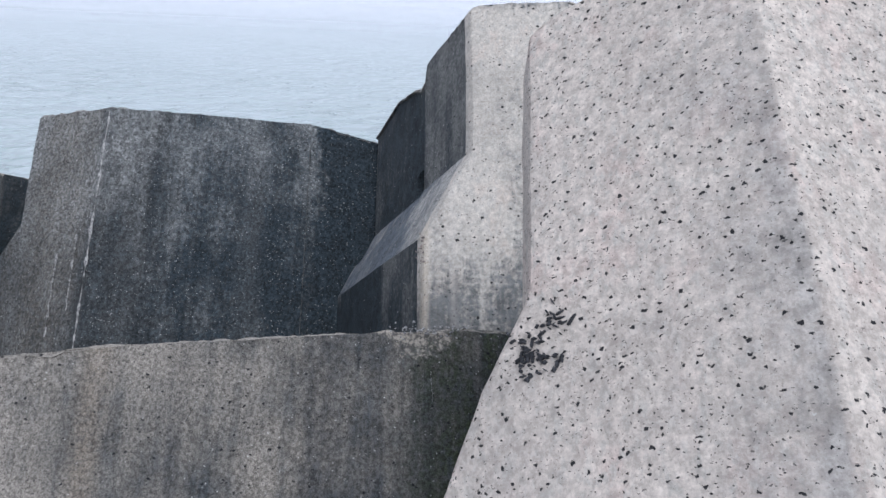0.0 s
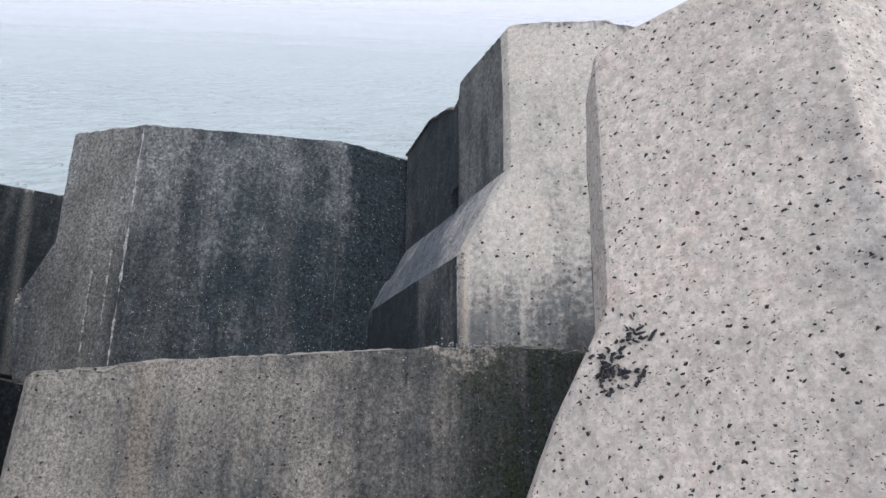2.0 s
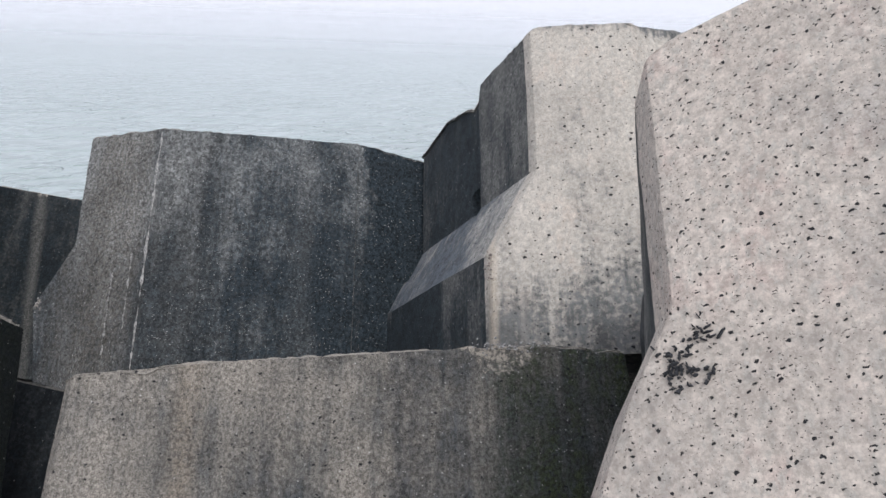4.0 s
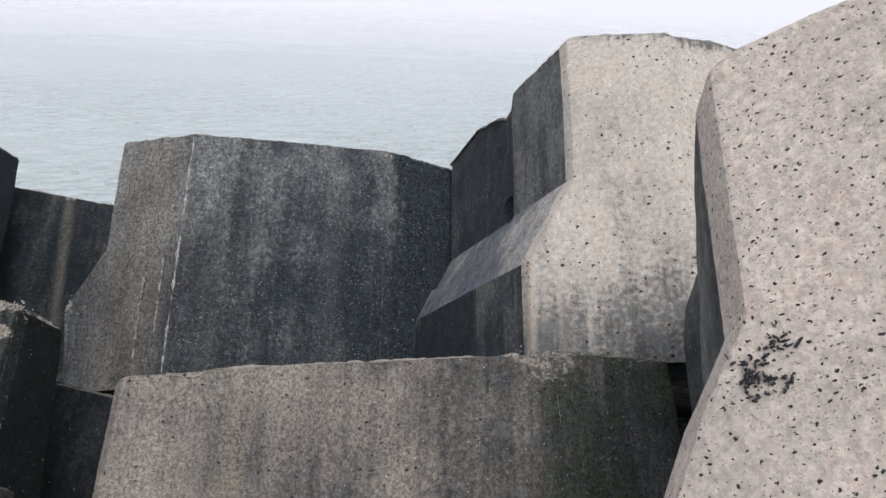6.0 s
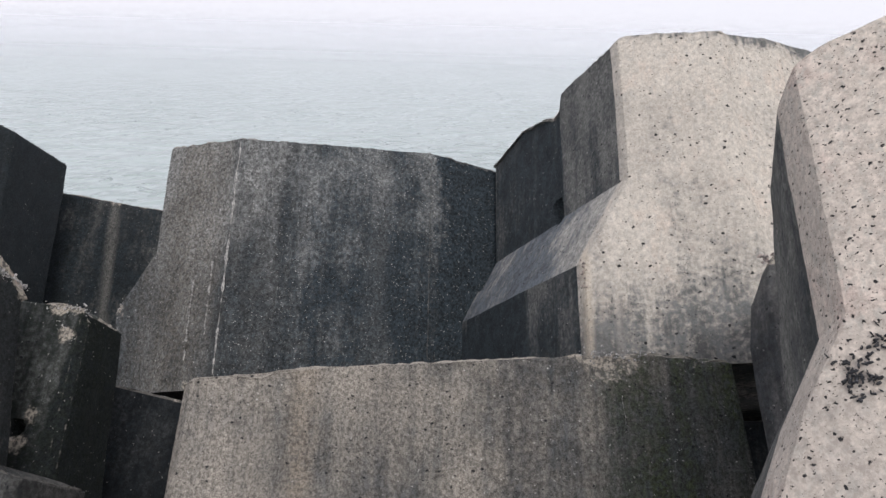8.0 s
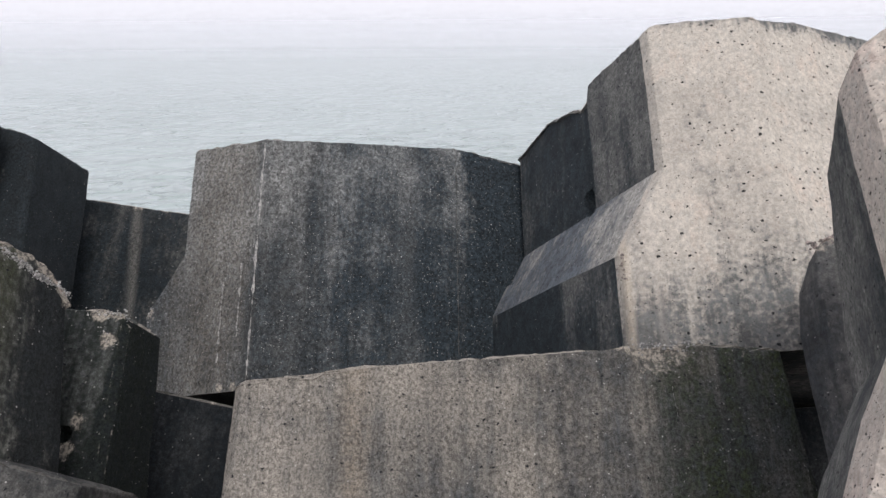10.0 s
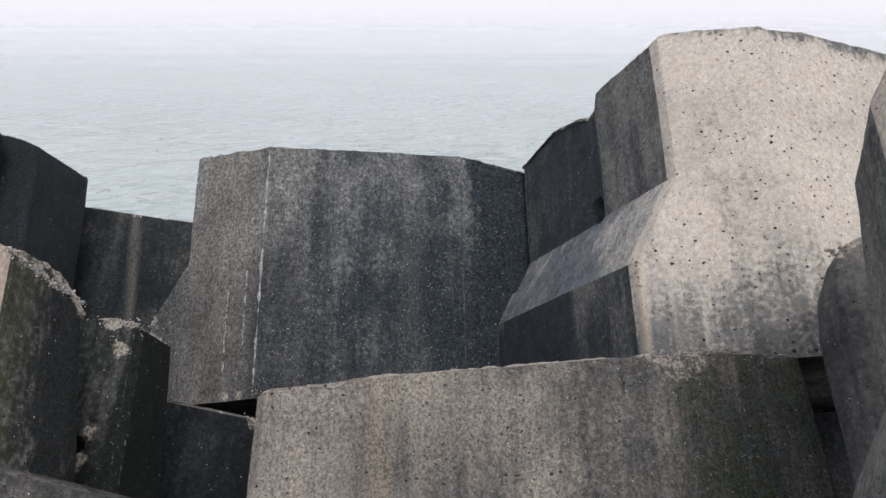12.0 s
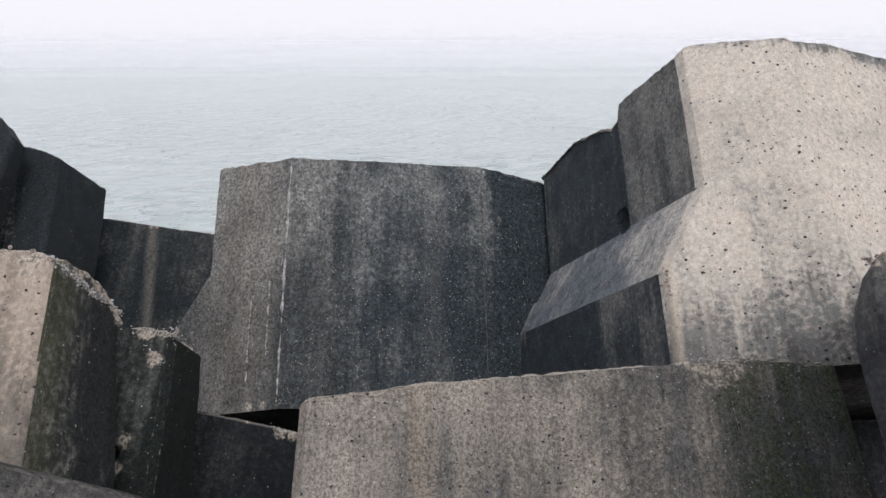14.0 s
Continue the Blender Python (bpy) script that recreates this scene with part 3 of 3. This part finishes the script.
far = armour_block("armour_block", STREAKED, pose(-3.8, 6.5, 3.51, -36, 8.8, 0), [
    (-1.6, plain(-1.0, 1.1, 0.8)), (-0.6, plain(-0.9, 1.0, 0.8)), (0.0, plain(-0.85, 0.95, 0.8))],
    [(-0.9, 0.02), (0.85, 0.0)], chip=0.03, crumble=0.015, seed=6)
block_tag(far, "dark algae-stained concrete armour block with a pale run of lime")

corner = armour_block("armour_block", HOARY, pose(-4.1, 5.527, 4.294, -30, 0, -2), [
    (-1.9, plain(-1.0, 0.02, 0.76, 0.1, 0.0)), (-0.8, plain(-0.9, 0.0, 0.76, 0.1, 0.0)), (0.0, plain(-0.85, 0.0, 0.77, 0.06, 0.0))],
    [(-0.6, 0.16), (-0.35, 0.11), (-0.12, 0.05), (0.0, 0.0)], chip=0.04, crumble=0.015, seed=7)
block_tag(corner, "dark concrete armour block with a sharp upper corner")

outer = armour_block("armour_block", HOARY, pose(-4.20, 5.2, 4.48, -34, 6, 4), [
    (-2.0, plain(-1.0, -0.2, 0.4)), (-0.8, plain(-0.9, -0.2, 0.3)), (-0.3, plain(-0.9, -0.03, 0.25, 0.1, 0.0)), (0.0, plain(-0.85, 0.0, 0.2, 0.06, 0.0))],
    [(-0.6, 0.3), (-0.12, 0.14), (0.0, 0.0)], chip=0.03, seed=12)
block_tag(outer, "dark concrete armour block standing above its neighbour")

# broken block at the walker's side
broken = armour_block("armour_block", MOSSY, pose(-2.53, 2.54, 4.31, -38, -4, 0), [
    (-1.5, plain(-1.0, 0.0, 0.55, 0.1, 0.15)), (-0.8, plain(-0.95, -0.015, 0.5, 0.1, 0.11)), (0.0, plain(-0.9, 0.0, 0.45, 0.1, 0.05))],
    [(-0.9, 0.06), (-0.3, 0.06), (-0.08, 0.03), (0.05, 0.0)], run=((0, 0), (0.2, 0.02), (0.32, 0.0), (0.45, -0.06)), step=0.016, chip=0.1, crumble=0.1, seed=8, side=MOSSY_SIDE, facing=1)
block_tag(broken, "mossy concrete armour block with a broken crumbling top")

shoulder = armour_block("armour_block", CRUSTED, pose(-2.34, 3.12, 3.78, -38, 2, -5), [
    (-1.4, plain(-0.5, 0.1, 0.5, 0.1, 0.05)), (-0.6, plain(-0.5, 0.02, 0.45, 0.1, 0.0)), (0.0, plain(-0.5, -0.02, 0.36, 0.1, 0.0))],
    [(-0.3, 0.02), (-0.05, 0.01), (0.0, -0.02)], step=0.016, chip=0.08, crumble=0.07, seed=9, dents=((-0.18, 0, -0.565, 0.04, 0.06),))
block_tag(shoulder, "dark concrete armour block with white crusted chips on top")

under = armour_block("armour_block", DAMP, pose(-2.26, 3.75, 3.0, -36, 13.7, 0), [
    (-0.9, plain(-0.5, 1.6, 0.8)), (-0.4, plain(-0.45, 1.5, 0.8)), (0.0, plain(-0.4, 1.4, 0.8))],
    [(-0.4, 0.0), (0.75, 0.0)], chip=0.03, seed=10)
block_tag(under, "dark damp concrete armour block lying under the broad one")

low = armour_block("armour_block", MOTTLED, pose(-2.3, 2.0, 3.72, -38, 16, 0), [
    (-1.0, plain(-0.7, 0.4, 0.5)), (-0.4, plain(-0.65, 0.3, 0.5)), (0.0, plain(-0.6, 0.28, 0.45))],
    [(-0.6, 0.0), (0.3, 0.0)], step=0.018, chip=0.06, crumble=0.03, seed=13)
block_tag(low, "low dark concrete armour block at the foot of the broken one")

# slab tip behind the near block
def slab_plan(front, left, right):
    return [(front, 0), (right, 0), (right + 0.02, 0.03), (right + 0.1, 0.8), (left + 0.08, 0.8), (left, 0.12)]
tip = armour_block("armour_block", GREY, pose(0.479, 2.667, 4.202, -39, -13, -18), [
    (-1.2, slab_plan(0.04, -0.035, 0.5)), (-0.42, slab_plan(0.035, -0.072, 0.5)), (-0.30, slab_plan(0.02, -0.074, 0.5)), (-0.14, slab_plan(0.012, -0.055, 0.47)), (0.0, slab_plan(0.03, 0.008, 0.45))],
    [(-0.05, -0.02), (0.02, 0.0), (0.12, 0.045), (0.4, 0.06)], chip=0.04, seed=11)
block_tag(tip, "dark concrete armour block with a small chipped light tip")

# unseen lower-layer block, added to carry the pale blocks and darken their gap
filler_block = armour_block("armour_block", BLACK, pose(0.62, 2.95, 3.50, -37.8, -6.4, -7) @ pose(0, 0.85, 0.05), [
    (-1.7, plain(-1.0, 1.5, 1.2)), (-0.4, plain(-0.9, 1.4, 1.2)), (0.0, plain(-0.85, 1.4, 1.2))],
    [(-0.75, 0.0), (0.85, 0.0)], chip=0.02, seed=14)
block_tag(filler_block, "unseen dark block added under the pale blocks to close the gap")


# ---- broken edges, lichen and mist ----
def crumbs(parent, name, label, material, ends, count, spread, sizes, seed):
    """Angular lumps stuck along a broken edge between two ends."""
    rnd = random.Random(seed)
    bm = bmesh.new()
    a, b = Vector(ends[0]), Vector(ends[1])
    for i in range(count):
        c = a.lerp(b, rnd.random()) + Vector([rnd.gauss(0, w) for w in spread])
        r = rnd.uniform(*sizes)
        lump = bmesh.ops.create_icosphere(bm, subdivisions=1, radius=r)["verts"]
        squash = Vector((rnd.uniform(0.7, 1.4), rnd.uniform(0.5, 0.9), rnd.uniform(0.6, 1.1)))
        for v in lump:
            v.co = Vector([p * q for p, q in zip(v.co, squash)]) * rnd.uniform(0.55, 1.35) + c
    lumps = part(name, bm, material, parent, label)
    lumps.data.polygons.foreach_set("use_smooth", [False] * len(lumps.data.polygons))
    return tagged(lumps, kind="stuff")


crumbs(broken, "exposed_pebbles", "pinkish pebbles bared in the broken concrete", PEBBLE, ((-0.55, 0.012, 0.02), (-0.05, 0.012, 0.0)), 120, (0.03, 0.004, 0.022), (0.003, 0.014), 3)
crumbs(broken, "crumbled_edge", "pale crumbled concrete along the broken rim", SALT, ((0.0, 0.03, -0.022), (0.04, 0.44, -0.075)), 1100, (0.006, 0.02, 0.008), (0.002, 0.008), 5)
crumbs(shoulder, "salt_crust", "white salt crust on the broken rim", SALT, ((-0.2, 0.0, 0.0), (-0.02, 0.0, -0.01)), 80, (0.022, 0.004, 0.010), (0.002, 0.007), 6)
crumbs(shoulder, "white_chip", "white chipped patch", SALT, ((-0.13, 0.0, -0.07), (-0.07, 0.0, -0.14)), 50, (0.012, 0.003, 0.014), (0.002, 0.006), 7)
crumbs(under, "salt_crust", "white salt crust on the rim", SALT, ((0.12, 0.0, -0.01), (0.3, 0.0, -0.02)), 40, (0.03, 0.004, 0.008), (0.003, 0.008), 8)
crumbs(middle, "salt_crust", "white salt crust on the flared corner", SALT, ((-1.50, 0.41, -0.50), (-1.53, 0.44, -0.62)), 30, (0.006, 0.006, 0.02), (0.004, 0.010), 9)
crumbs(front, "chipped_edge", "pale crumbled chip in the top edge", SALT, ((0.52, -0.002, 0.125), (0.78, 0.004, 0.14)), 60, (0.03, 0.003, 0.012), (0.003, 0.007), 10)
crumbs(tip, "chipped_tip", "small pale chipped tip", PEBBLE, ((0.0, 0.0, -0.005), (0.13, 0.0, 0.03)), 30, (0.006, 0.004, 0.008), (0.004, 0.011), 12)
crumbs(ledge, "pitted_arris", "pitted pale rim of the flare", PEBBLE, ((-0.345, -0.002, -0.30), (-0.345, 0.0, -0.42)), 24, (0.012, 0.004, 0.02), (0.003, 0.008), 11)


# ---- lichen and mist ----
def lichen_patch():
    """Black lichen flakes grown in a loose tuft on the near block's face."""
    rnd = random.Random(4)
    bm = bmesh.new()
    arms = [((-0.203, 0.004), (-0.262, -0.045), 16), ((-0.174, -0.015), (-0.215, -0.01), 7), ((-0.3, -0.03), (-0.262, -0.05), 7),
            ((-0.262, -0.045), (-0.272, -0.112), 14), ((-0.235, -0.075), (-0.262, -0.1), 9), ((-0.245, -0.06), (-0.188, -0.106), 9), ((-0.285, -0.06), (-0.28, -0.09), 5)]
    for (x0, z0), (x1, z1), n in arms:
        for i in range(round(n * 1.5)):
            f = rnd.random()
            cx, cz = x0 + (x1 - x0) * f + rnd.gauss(0, 0.011), z0 + (z1 - z0) * f + rnd.gauss(0, 0.011)
            r, turn, long = rnd.uniform(0.0009, 0.0023), rnd.gauss(0.6, 0.8), rnd.uniform(1.8, 5.0)
            tops, foot = [], []
            for a in range(7):
                w = a / 7 * 2 * math.pi
                q = r * rnd.uniform(0.6, 1.2)
                u, v = q * long * math.cos(w), q * math.sin(w)
                x, z = cx + u * math.cos(turn) - v * math.sin(turn), cz + u * math.sin(turn) + v * math.cos(turn)
                tops.append(bm.verts.new((x, -0.0035 - 0.002 * rnd.random(), z)))
                foot.append(bm.verts.new((x, 0.006, z)))
            bm.faces.new(tops)
            for a in range(7):
                bm.faces.new((tops[a], tops[(a + 1) % 7], foot[(a + 1) % 7], foot[a]))
    bmesh.ops.recalc_face_normals(bm, faces=bm.faces)
    tagged(part("lichen_tuft", bm, LICHEN, near, "black flaky lichen tuft"), kind="stuff")


lichen_patch()


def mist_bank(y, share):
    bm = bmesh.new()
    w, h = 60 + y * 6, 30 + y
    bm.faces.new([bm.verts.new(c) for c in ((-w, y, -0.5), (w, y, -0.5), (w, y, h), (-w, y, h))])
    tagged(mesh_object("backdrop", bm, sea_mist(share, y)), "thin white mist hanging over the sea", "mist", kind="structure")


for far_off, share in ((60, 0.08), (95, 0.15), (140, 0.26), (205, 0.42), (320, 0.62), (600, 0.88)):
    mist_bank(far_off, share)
